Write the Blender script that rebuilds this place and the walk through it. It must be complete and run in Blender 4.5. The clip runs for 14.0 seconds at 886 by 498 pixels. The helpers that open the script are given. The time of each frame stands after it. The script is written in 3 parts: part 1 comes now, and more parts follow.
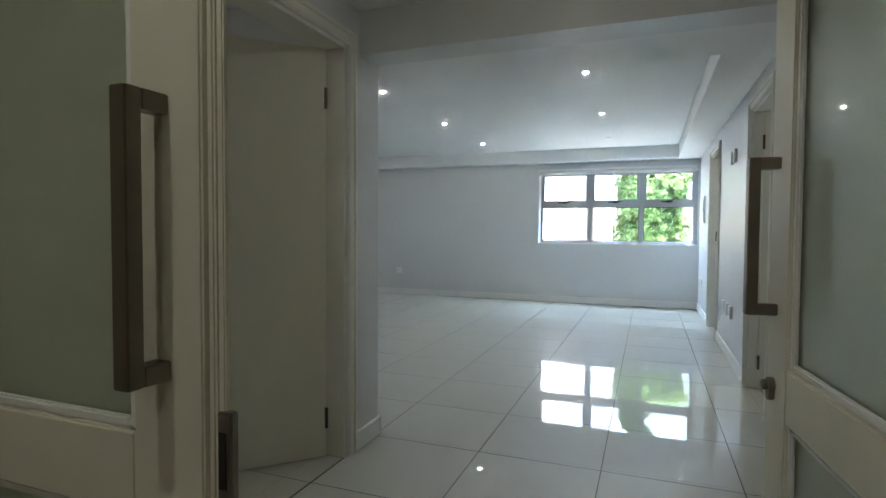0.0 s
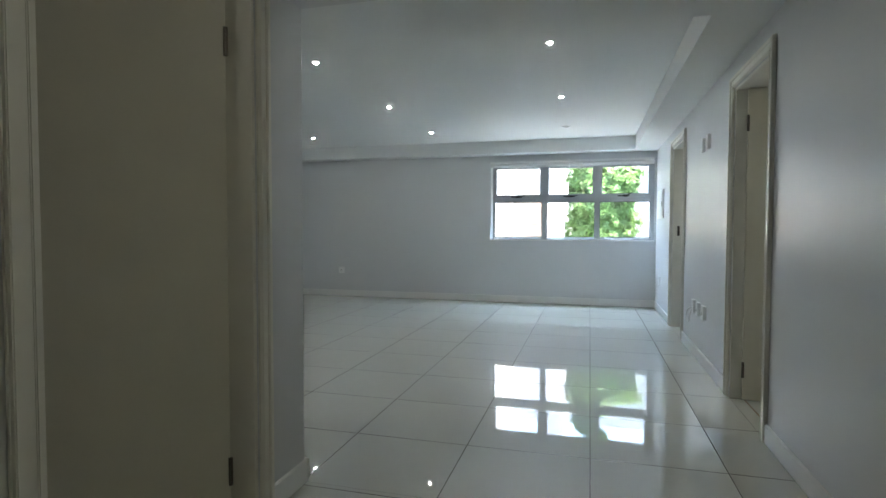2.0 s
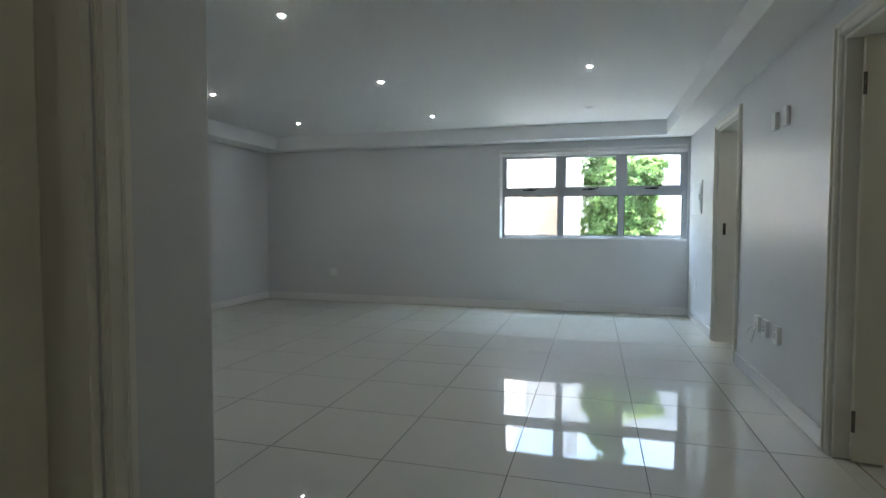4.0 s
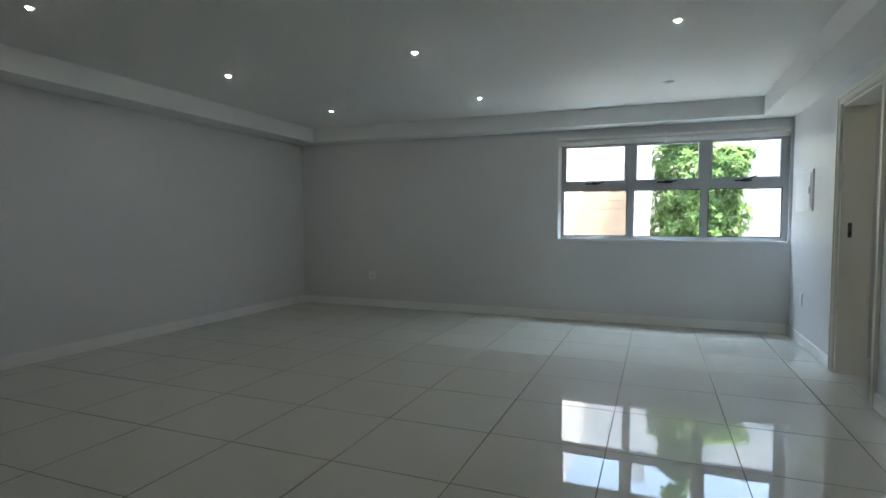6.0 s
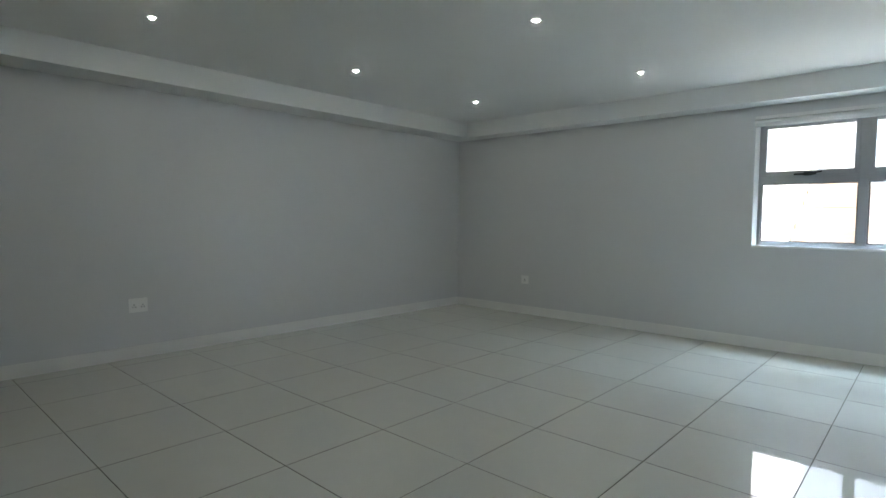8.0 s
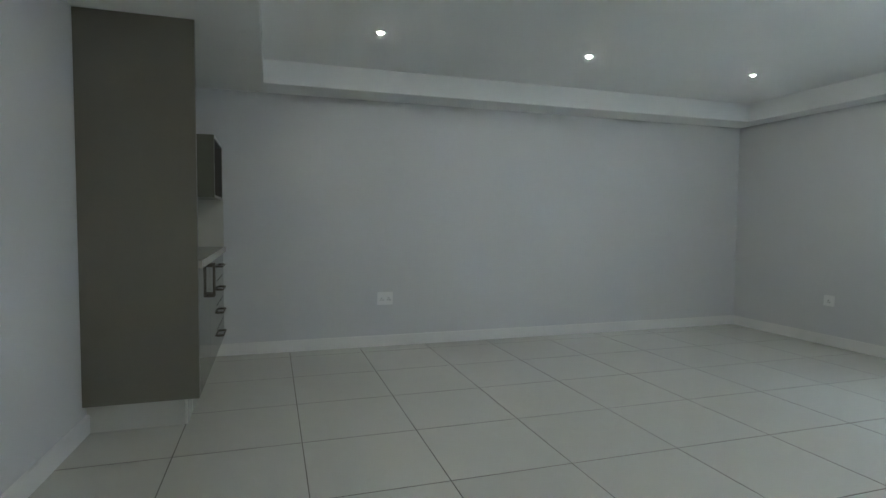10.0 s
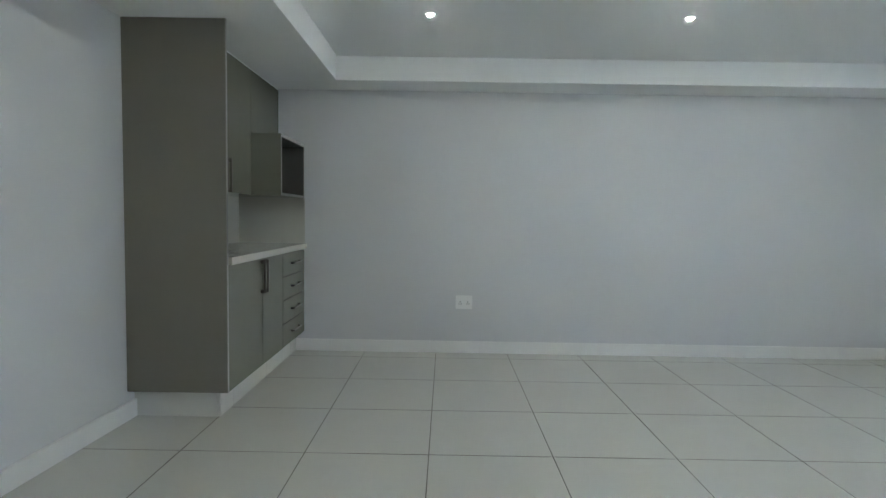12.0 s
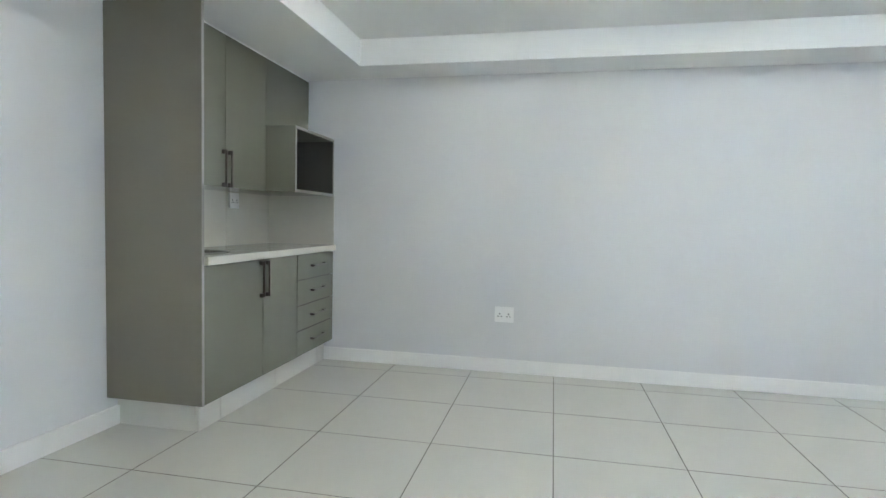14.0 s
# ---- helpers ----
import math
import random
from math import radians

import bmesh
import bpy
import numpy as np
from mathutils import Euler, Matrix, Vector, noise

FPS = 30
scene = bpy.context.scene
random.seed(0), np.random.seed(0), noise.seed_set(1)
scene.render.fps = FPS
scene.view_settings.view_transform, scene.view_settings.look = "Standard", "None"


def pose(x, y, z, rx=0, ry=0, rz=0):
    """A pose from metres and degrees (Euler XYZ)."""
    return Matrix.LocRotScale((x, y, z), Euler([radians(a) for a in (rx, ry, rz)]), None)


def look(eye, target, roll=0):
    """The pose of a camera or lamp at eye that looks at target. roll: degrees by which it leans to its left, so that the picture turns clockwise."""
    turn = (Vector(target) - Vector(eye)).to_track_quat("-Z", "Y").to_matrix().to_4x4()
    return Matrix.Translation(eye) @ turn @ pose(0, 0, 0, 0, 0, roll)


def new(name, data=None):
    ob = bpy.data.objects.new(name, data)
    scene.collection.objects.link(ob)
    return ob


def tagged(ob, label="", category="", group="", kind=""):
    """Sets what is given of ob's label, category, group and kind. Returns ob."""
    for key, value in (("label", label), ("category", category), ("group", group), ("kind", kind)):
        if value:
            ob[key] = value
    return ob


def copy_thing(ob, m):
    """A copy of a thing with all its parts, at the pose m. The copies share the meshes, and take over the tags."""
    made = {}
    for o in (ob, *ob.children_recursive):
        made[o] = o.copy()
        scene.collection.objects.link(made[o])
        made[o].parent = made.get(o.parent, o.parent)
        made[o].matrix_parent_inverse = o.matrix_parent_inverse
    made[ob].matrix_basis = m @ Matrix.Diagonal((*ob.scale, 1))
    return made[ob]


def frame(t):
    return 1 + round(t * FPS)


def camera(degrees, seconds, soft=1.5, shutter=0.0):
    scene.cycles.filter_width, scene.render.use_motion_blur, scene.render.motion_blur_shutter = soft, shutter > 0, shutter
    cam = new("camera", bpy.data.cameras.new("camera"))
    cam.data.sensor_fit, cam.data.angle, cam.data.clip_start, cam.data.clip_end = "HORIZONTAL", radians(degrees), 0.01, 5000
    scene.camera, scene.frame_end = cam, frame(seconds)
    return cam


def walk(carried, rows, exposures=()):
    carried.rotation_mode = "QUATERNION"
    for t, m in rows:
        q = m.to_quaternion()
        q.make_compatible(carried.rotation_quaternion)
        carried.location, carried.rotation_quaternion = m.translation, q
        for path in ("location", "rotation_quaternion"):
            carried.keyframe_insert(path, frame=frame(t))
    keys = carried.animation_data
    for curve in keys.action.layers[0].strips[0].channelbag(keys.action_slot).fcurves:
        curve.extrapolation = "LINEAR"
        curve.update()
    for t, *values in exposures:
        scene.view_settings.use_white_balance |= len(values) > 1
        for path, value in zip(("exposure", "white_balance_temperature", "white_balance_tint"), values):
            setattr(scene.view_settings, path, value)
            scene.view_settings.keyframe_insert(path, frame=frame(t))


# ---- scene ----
cam = camera(78.6, 14.0)
PATH = [
    (0, (0.790, -2.613, 1.130), (0.081, -0.745, 1.059), 0.36),
    (0.5, (0.744, -2.525, 1.125), (0.073, -0.642, 1.053), 0.40),
    (1, (0.672, -2.399, 1.136), (0.051, -0.499, 1.061), 0.37),
    (1.5, (0.621, -2.244, 1.116), (0.047, -0.330, 1.044), 0.31),
    (2, (0.586, -2.037, 1.094), (0.063, -0.108, 1.019), 0.14),
    (4.5, (0.295, -0.924, 1.122), (-0.256, 0.996, 1.028), 0.02),
    (5, (0.235, -0.710, 1.103), (-0.376, 1.192, 1.013), 0.15),
    (5.5, (0.200, -0.546, 1.120), (-0.458, 1.340, 1.025), 0.05),
    (6, (0.209, -0.342, 1.130), (-0.522, 1.517, 1.030), 0.10),
    (6.5, (0.293, -0.146, 1.135), (-0.589, 1.646, 1.032), 0.28),
    (7, (0.315, 0.098, 1.162), (-0.688, 1.824, 1.050), 0.47),
    (7.5, (0.366, 0.288, 1.153), (-0.789, 1.918, 1.043), 0.51),
    (8, (0.397, 0.472, 1.158), (-0.950, 1.946, 1.045), 0.47),
    (8.5, (0.414, 0.662, 1.165), (-1.112, 1.949, 1.042), 0.67),
    (9, (0.431, 0.788, 1.156), (-1.275, 1.824, 1.035), 0.65),
    (11.5, (0.225, 1.643, 1.124), (-1.768, 1.775, 1.018), 0.73),
    (12, (0.150, 1.862, 1.147), (-1.846, 1.855, 1.029), 0.92),
    (12.5, (0.030, 2.008, 1.134), (-1.965, 1.945, 1.021), 0.83),
    (13, (-0.070, 2.179, 1.141), (-2.060, 2.010, 1.028), 0.95),
    (13.5, (-0.198, 2.310, 1.135), (-2.172, 2.007, 1.020), 1.01),
    (14, (-0.409, 2.370, 1.109), (-2.366, 1.971, 1.007), 1.19),
]
walk(cam, [(t, look(eye, target, roll)) for t, eye, target, roll in PATH],
     [(0.0, 4.70, 6090, 4.5), (2.0, 4.43, 6200, 4), (5.0, 3.80, 6400, 4), (6.3, 3.64, 6520, 3.5), (7.5, 4.08, 6480, 3), (9.0, 4.45, 6350, 3),
      (11.5, 4.86, 6180, 4), (12.5, 5.33, 6200, 5), (13.2, 5.64, 6250, 6), (14.0, 5.95, 6280, 6.5)])

# ---- world, sun and exposure ----
world = bpy.data.worlds.new("world")
scene.world = world
world.use_nodes = True
_nt = world.node_tree
_sky = _nt.nodes.new("ShaderNodeTexSky")
_sky.sky_type = "NISHITA"
_sky.sun_disc = False
_sky.dust_density = 2.5
_sky.sun_elevation = radians(75)
_sky.sun_rotation = radians(72.5)
_nt.links.new(_sky.outputs["Color"], _nt.nodes["Background"].inputs["Color"])
_nt.nodes["Background"].inputs["Strength"].default_value = 0.15
sun = new("sun", bpy.data.lights.new("sun", "SUN"))
sun.data.energy, sun.data.angle, sun.data.color = 3.8, radians(0.5), (1.0, 0.96, 0.90)
sun.matrix_world = look((3.15, 9.9, 11.15), (0.3, 9.0, 0.0))
# unseen area lamp outside, above the window head, added to boost the sky's light
day = new("sky_fill_lamp", bpy.data.lights.new("sky_fill_lamp", "AREA"))
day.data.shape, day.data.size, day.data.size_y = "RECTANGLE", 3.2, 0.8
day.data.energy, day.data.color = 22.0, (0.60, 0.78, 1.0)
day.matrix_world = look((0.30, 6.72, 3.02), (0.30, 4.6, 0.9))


# ---- materials ----
def mat(name, color, rough=0.6, metal=0.0, var=0.05, scale=3.0, fine=60.0, bump=0.05, dist=0.002,
        coat=0.0, ior=1.5, per_object=0.0, rough_var=0.06):
    """A painted or solid surface: colour with broad and fine variation, relief and uneven gloss."""
    m = bpy.data.materials.new(name)
    m.use_nodes = True
    nt = m.node_tree
    b = nt.nodes["Principled BSDF"]
    b.inputs["Metallic"].default_value = metal
    b.inputs["IOR"].default_value = ior
    b.inputs["Coat Weight"].default_value = coat
    b.inputs["Coat Roughness"].default_value = 0.05
    co = nt.nodes.new("ShaderNodeTexCoord")
    n1 = nt.nodes.new("ShaderNodeTexNoise")
    n1.inputs["Scale"].default_value, n1.inputs["Detail"].default_value = scale, 4
    n2 = nt.nodes.new("ShaderNodeTexNoise")
    n2.inputs["Scale"].default_value, n2.inputs["Detail"].default_value = fine, 5
    nt.links.new(co.outputs["Object"], n1.inputs["Vector"])
    nt.links.new(co.outputs["Object"], n2.inputs["Vector"])
    add = nt.nodes.new("ShaderNodeMath")
    add.operation = "ADD"
    nt.links.new(n1.outputs["Fac"], add.inputs[0])
    half = nt.nodes.new("ShaderNodeMath")
    half.operation = "MULTIPLY"
    half.inputs[1].default_value = 0.4
    nt.links.new(n2.outputs["Fac"], half.inputs[0])
    nt.links.new(half.outputs[0], add.inputs[1])
    last = add.outputs[0]
    if per_object:
        info = nt.nodes.new("ShaderNodeObjectInfo")
        mul = nt.nodes.new("ShaderNodeMath")
        mul.operation = "MULTIPLY_ADD"
        mul.inputs[1].default_value = per_object
        nt.links.new(info.outputs["Random"], mul.inputs[0])
        nt.links.new(last, mul.inputs[2])
        last = mul.outputs[0]
    mp = nt.nodes.new("ShaderNodeMapRange")
    mp.inputs["From Min"].default_value, mp.inputs["From Max"].default_value = 0.3, 1.1
    mp.inputs["To Min"].default_value, mp.inputs["To Max"].default_value = 1 - var, 1 + var
    nt.links.new(last, mp.inputs["Value"])
    mix = nt.nodes.new("ShaderNodeVectorMath")
    mix.operation = "SCALE"
    mix.inputs[0].default_value = color
    nt.links.new(mp.outputs["Result"], mix.inputs["Scale"])
    nt.links.new(mix.outputs["Vector"], b.inputs["Base Color"])
    rm = nt.nodes.new("ShaderNodeMapRange")
    rm.inputs["From Min"].default_value, rm.inputs["From Max"].default_value = 0.3, 0.7
    rm.inputs["To Min"].default_value, rm.inputs["To Max"].default_value = rough * (1 - rough_var), rough * (1 + rough_var)
    nt.links.new(n1.outputs["Fac"], rm.inputs["Value"])
    nt.links.new(rm.outputs["Result"], b.inputs["Roughness"])
    if bump:
        bp = nt.nodes.new("ShaderNodeBump")
        bp.inputs["Strength"].default_value, bp.inputs["Distance"].default_value = bump, dist
        nt.links.new(n2.outputs["Fac"], bp.inputs["Height"])
        nt.links.new(bp.outputs["Normal"], b.inputs["Normal"])
    return m


def glow(name, color, strength):
    m = bpy.data.materials.new(name)
    m.use_nodes = True
    b = m.node_tree.nodes["Principled BSDF"]
    b.inputs["Base Color"].default_value = (*color, 1)
    b.inputs["Emission Color"].default_value = (*color, 1)
    b.inputs["Emission Strength"].default_value = strength
    return m


def glass(name, color=(1, 1, 1), rough=0.0, transmission=1.0):
    m = bpy.data.materials.new(name)
    m.use_nodes = True
    b = m.node_tree.nodes["Principled BSDF"]
    b.inputs["Base Color"].default_value = (*color, 1)
    b.inputs["Roughness"].default_value = rough
    b.inputs["Transmission Weight"].default_value = transmission
    b.inputs["IOR"].default_value = 1.45
    return m


M_WALL = mat("wall_paint", (0.712, 0.715, 0.718), 0.36, var=0.025, scale=1.2, fine=220, bump=0.10, dist=0.001)
M_CEIL = mat("ceiling_paint", (0.85, 0.86, 0.85), 0.75, var=0.02, scale=1.5, fine=180, bump=0.06, dist=0.001)
M_TRIM = mat("white_gloss_paint", (0.86, 0.855, 0.835), 0.35, var=0.03, scale=4, fine=90, bump=0.05, dist=0.001)
M_FRAME = mat("cream_frame_paint", (0.84, 0.82, 0.745), 0.35, var=0.03, scale=4, fine=90, bump=0.05, dist=0.001)
M_DOOR = mat("door_paint", (0.77, 0.74, 0.63), 0.42, var=0.03, scale=3, fine=120, bump=0.05, dist=0.001)
M_TILE = mat("porcelain_tile", (0.635, 0.625, 0.56), 0.014, ior=1.58, var=0.035, scale=2.0, fine=9, bump=0.004, dist=0.002,
             per_object=0.14, rough_var=0.1)
# a faint broad sheen over the polish
M_TILE.node_tree.nodes["Principled BSDF"].inputs["Coat Weight"].default_value = 0.35
M_TILE.node_tree.nodes["Principled BSDF"].inputs["Coat Roughness"].default_value = 0.34
M_GROUT = mat("dark_grout", (0.165, 0.15, 0.13), 0.9, var=0.25, scale=6, fine=200, bump=0.3)
M_CAB = mat("taupe_gloss_laminate", (0.190, 0.191, 0.150), 0.05, ior=1.65, var=0.03, scale=5, fine=140, bump=0.01, dist=0.001)
M_PANEL = mat("taupe_satin_laminate", (0.207, 0.193, 0.155), 0.3, var=0.03, scale=5, fine=140, bump=0.01, dist=0.001)
# far darker than the fronts: carries the open box's inner shade in its colour
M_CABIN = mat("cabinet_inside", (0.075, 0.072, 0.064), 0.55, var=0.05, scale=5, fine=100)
M_EDGE = mat("pale_edge_band", (0.31, 0.30, 0.275), 0.4, var=0.03)
M_STONE = mat("cream_stone_top", (0.62, 0.60, 0.53), 0.10, var=0.035, scale=8, fine=160, bump=0.02)
M_SPLASH = mat("glazed_splashback", (0.62, 0.605, 0.535), 0.10, var=0.02, scale=3, fine=60, bump=0.01)
M_PLINTH = mat("cream_plinth_tile", (0.72, 0.705, 0.65), 0.18, var=0.03, scale=4, fine=60, bump=0.01)
M_STEEL = mat("brushed_steel", (0.35, 0.33, 0.30), 0.35, 1.0, var=0.12, scale=10, fine=300, bump=0.06)
M_DARKMETAL = mat("dark_bronze_metal", (0.13, 0.115, 0.10), 0.38, 0.85, var=0.15, scale=12, fine=250, bump=0.05)
M_BLACK = mat("black_plastic", (0.015, 0.015, 0.015), 0.45, var=0.1)
M_PLASTIC = mat("white_plastic", (0.88, 0.88, 0.87), 0.3, var=0.02, scale=8, fine=120, bump=0.02)
M_ALU = mat("white_aluminium", (0.44, 0.45, 0.47), 0.35, var=0.03, scale=4, fine=120, bump=0.02)
M_BLIND = mat("blind_fabric", (0.72, 0.71, 0.68), 0.85, var=0.05, scale=8, fine=300, bump=0.2)
M_GASKET = mat("rubber_gasket", (0.06, 0.06, 0.065), 0.6, var=0.1)
M_WIN = glass("window_glass")
M_FROST = glass("frosted_green_glass", (0.71, 0.78, 0.60), 0.38, 0.85)
M_FROST.node_tree.nodes["Principled BSDF"].inputs["Coat Weight"].default_value = 0.9
M_FROST.node_tree.nodes["Principled BSDF"].inputs["Coat Roughness"].default_value = 0.02
M_FROST.node_tree.nodes["Principled BSDF"].inputs["Coat IOR"].default_value = 1.9
M_LAMP = glow("lamp_glow", (1.0, 0.97, 0.93), 54.0)
M_WARM = glow("warm_lamp_glow", (1.0, 0.93, 0.79), 104.0)
M_WARM_DIM = glow("warm_lamp_glow_dim", (1.0, 0.91, 0.76), 53.0)
M_PLASTER = mat("garden_white_plaster", (0.62, 0.61, 0.585), 0.85, var=0.05, scale=1.5, fine=60, bump=0.3, dist=0.004)
M_PORCH = mat("porch_cream_plaster", (0.68, 0.60, 0.47), 0.85, var=0.05, scale=1.5, fine=60, bump=0.3, dist=0.004)
M_PULL = mat("bronzed_steel", (0.24, 0.205, 0.17), 0.36, 0.9, var=0.15, scale=14, fine=260, bump=0.06)
M_STEP = mat("terracotta_step_tile", (0.36, 0.29, 0.225), 0.6, var=0.12, scale=4, fine=60, bump=0.15)
M_GROUND = mat("garden_paving", (0.22, 0.205, 0.18), 0.8, var=0.2, scale=2, fine=30, bump=0.3)
M_LEAF = mat("leaf_green", (0.118, 0.200, 0.066), 0.34, var=0.5, scale=3, fine=20, bump=0.05)
_lt = M_LEAF.node_tree
_tr, _mx = _lt.nodes.new("ShaderNodeBsdfTranslucent"), _lt.nodes.new("ShaderNodeMixShader")
_tr.inputs["Color"].default_value = (0.24, 0.36, 0.12, 1)
_mx.inputs["Fac"].default_value = 0.42
_lt.links.new(_lt.nodes["Principled BSDF"].outputs[0], _mx.inputs[1])
_lt.links.new(_tr.outputs[0], _mx.inputs[2])
_lt.links.new(_mx.outputs[0], _lt.nodes["Material Output"].inputs["Surface"])
M_BARK = mat("bark", (0.10, 0.07, 0.045), 0.85, var=0.3, scale=12, fine=60, bump=0.6, dist=0.01)
M_WOOD = mat("wood_floor", (0.25, 0.14, 0.07), 0.4, var=0.25, scale=4, fine=40)


# ---- mesh helpers ----
def box(bm, x0, x1, y0, y1, z0, z1):
    v = [bm.verts.new((x, y, z)) for x in (x0, x1) for y in (y0, y1) for z in (z0, z1)]
    for f in ((0, 1, 3, 2), (4, 6, 7, 5), (0, 4, 5, 1), (2, 3, 7, 6), (0, 2, 6, 4), (1, 5, 7, 3)):
        bm.faces.new([v[i] for i in f])
    return v


def cyl(bm, c, r, h, axis="z", n=20, r2=None):
    rot = {"z": Matrix(), "x": Matrix.Rotation(radians(90), 4, "Y"), "y": Matrix.Rotation(radians(-90), 4, "X")}[axis]
    bmesh.ops.create_cone(bm, cap_ends=True, segments=n, radius1=r, radius2=r if r2 is None else r2, depth=h,
                          matrix=Matrix.Translation(c) @ rot)


def finish(name, bm, material, bevel=0.0, smooth=False):
    bmesh.ops.recalc_face_normals(bm, faces=bm.faces)
    if bevel:
        bmesh.ops.bevel(bm, geom=list(bm.edges), offset=bevel, segments=2, affect="EDGES", clamp_overlap=True)
    me = bpy.data.meshes.new(name)
    bm.to_mesh(me)
    bm.free()
    me.materials.append(material)
    if smooth:
        for p in me.polygons:
            p.use_smooth = True
    return me


def part(name, bm, material, parent, label="", bevel=0.0, smooth=False):
    ob = new(name, finish(name, bm, material, bevel, smooth))
    ob.parent = parent
    if label:
        ob["label"] = label
    return ob


def pbox(name, b, material, parent, label="", bevel=0.0):
    bm = bmesh.new()
    box(bm, *b)
    return part(name, bm, material, parent, label, bevel)


def struct(name, bm, material, label, category, bevel=0.0):
    return tagged(new(name, finish(name, bm, material, bevel)), label, category, kind="structure")


def sbox(name, b, material, label, category, bevel=0.0):
    bm = bmesh.new()
    box(bm, *b)
    return struct(name, bm, material, label, category, bevel)


def empty(name, at, label, category, group="", kind=""):
    ob = new(name)
    ob.location = at
    ob.empty_display_size = 0.1
    return tagged(ob, label, category, group, kind)


def wall_y(name, y0, y1, x0, x1, z1, holes, label, z0=-0.01, material=None):
    """A wall that runs along x, with rectangular holes (x0, x1, z0, z1)."""
    bm = bmesh.new()
    xs = sorted({x0, x1, *[h[0] for h in holes], *[h[1] for h in holes]})
    for a, b in zip(xs, xs[1:]):
        cuts = sorted([(h[2], h[3]) for h in holes if h[0] <= a and h[1] >= b])
        z = z0
        for c, d in cuts:
            if c > z + 1e-6:
                box(bm, a, b, y0, y1, z, c)
            z = d
        if z < z1:
            box(bm, a, b, y0, y1, z, z1)
    return struct(name, bm, material or M_WALL, label, "wall")


def wall_x(name, x0, x1, y0, y1, z1, holes, label, z0=-0.01, material=None):
    """A wall that runs along y, with rectangular holes (y0, y1, z0, z1)."""
    bm = bmesh.new()
    ys = sorted({y0, y1, *[h[0] for h in holes], *[h[1] for h in holes]})
    for a, b in zip(ys, ys[1:]):
        cuts = sorted([(h[2], h[3]) for h in holes if h[0] <= a and h[1] >= b])
        z = z0
        for c, d in cuts:
            if c > z + 1e-6:
                box(bm, x0, x1, a, b, z, c)
            z = d
        if z < z1:
            box(bm, x0, x1, a, b, z, z1)
    return struct(name, bm, material or M_WALL, label, "wall")


# ---- plan ----
XE, XW, YN, YS = 1.475, -4.39, 6.01, 0.125     # faces of the main room
XH, YC, YE = -0.593, 0.03, -2.06                        # hall's west face, entry wall's inner face
SOFFIT, CEIL, HALLC, BEAMZ, TOP = 2.180, 2.36, 2.23, 2.012, 2.75
D1 = (1.10, 1.83)      # doorways in the east wall, clear of the frame
D2 = (3.70, 4.49)
D3 = (-1.125, -0.30)    # doorway in the hall's west wall
DH, DH3 = 2.0, 2.022
WIN = (-0.855, 1.45, 0.918, 2.075)

wall_y("wall_north", YN, YN + 0.23, XW - 0.2, XE + 0.2, TOP, [WIN], "pale grey painted wall with the garden window")
wall_x("wall_west", XW - 0.2, XW, -0.1, YN, TOP, [], "pale grey painted wall with one socket")
wall_x("wall_east", XE, XE + 0.2, -2.3, YN, TOP, [(D1[0], D1[1], -0.01, DH), (D2[0], D2[1], -0.01, DH)],
       "pale grey painted wall with two doorways")


def prism(bm, foot, z0, z1):
    lo, hi = [bm.verts.new((x, y, z0)) for x, y in foot], [bm.verts.new((x, y, z1)) for x, y in foot]
    n = len(foot)
    for k in range(n):
        bm.faces.new((lo[k], lo[(k + 1) % n], hi[(k + 1) % n], hi[k]))
    bm.faces.new(hi)
    bm.faces.new(lo[::-1])


# the south wall runs slightly askew from the kitchenette to the hall's corner
bm = bmesh.new()
prism(bm, ((XW, YS - 0.18), (XH, YC - 0.12), (XH, YC), (-2.79, YS), (XW, YS)), -0.01, TOP)
struct("wall_south", bm, M_WALL, "pale grey painted wall behind the kitchenette", "wall")
wall_x("wall_hall", XH - 0.15, XH, -2.3, YC - 0.12, TOP, [(D3[0], D3[1], -0.01, DH3)],
       "pale grey hall wall with a white doorway")
EX0, EX1, EZ = -0.52, 1.22, 2.10
wall_y("wall_entry", -2.3, YE, XH, XE, TOP, [(EX0, EX1, -0.01, EZ)], "wall round the double entrance door")

# ceilings: coffered room, hall and the beam between them
bm = bmesh.new()
CX0, CX1, CY0, CY1 = -4.05, 1.17, 1.01, 5.77
g = 0.004   # shadow gap at the walls and under the raised panel
box(bm, XW + g, CX0, YS + g, YN - g, SOFFIT, TOP)
box(bm, CX1, XE - g, YC, YN - g, SOFFIT, TOP)
box(bm, CX0, CX1, YC, CY0, SOFFIT, TOP)
box(bm, CX0, CX1, CY1, YN - g, SOFFIT, TOP)
for gx0, gx1, gy0, gy1 in ((XW, XW + g, YS + g, YN - g), (XE - g, XE, YC, YN - g), (XW, XE, YN - g, YN)):
    box(bm, gx0, gx1, gy0, gy1, SOFFIT + 0.005, TOP)
box(bm, CX0 + g, CX1 - g, CY0 + g, CY1 - g, CEIL, CEIL + 0.02)
box(bm, CX0, CX1, CY0, CY1, CEIL + 0.021, TOP)
struct("ceiling", bm, M_CEIL, "white coffered plasterboard ceiling with a stepped border", "ceiling")
sbox("ceiling_hall", (XH, XE, YE, -0.17, HALLC, TOP), M_CEIL, "plain white hall ceiling", "ceiling")
sbox("ceiling_beam", (XH, XE, -0.17, YC, BEAMZ, TOP), M_WALL, "pale grey painted beam across the hall's end", "beam")
sbox("roof", (XW - 0.2, XE + 2.4, -2.3, YN + 0.23, TOP, TOP + 0.15), M_PLASTER, "flat roof slab over the rooms", "roof")


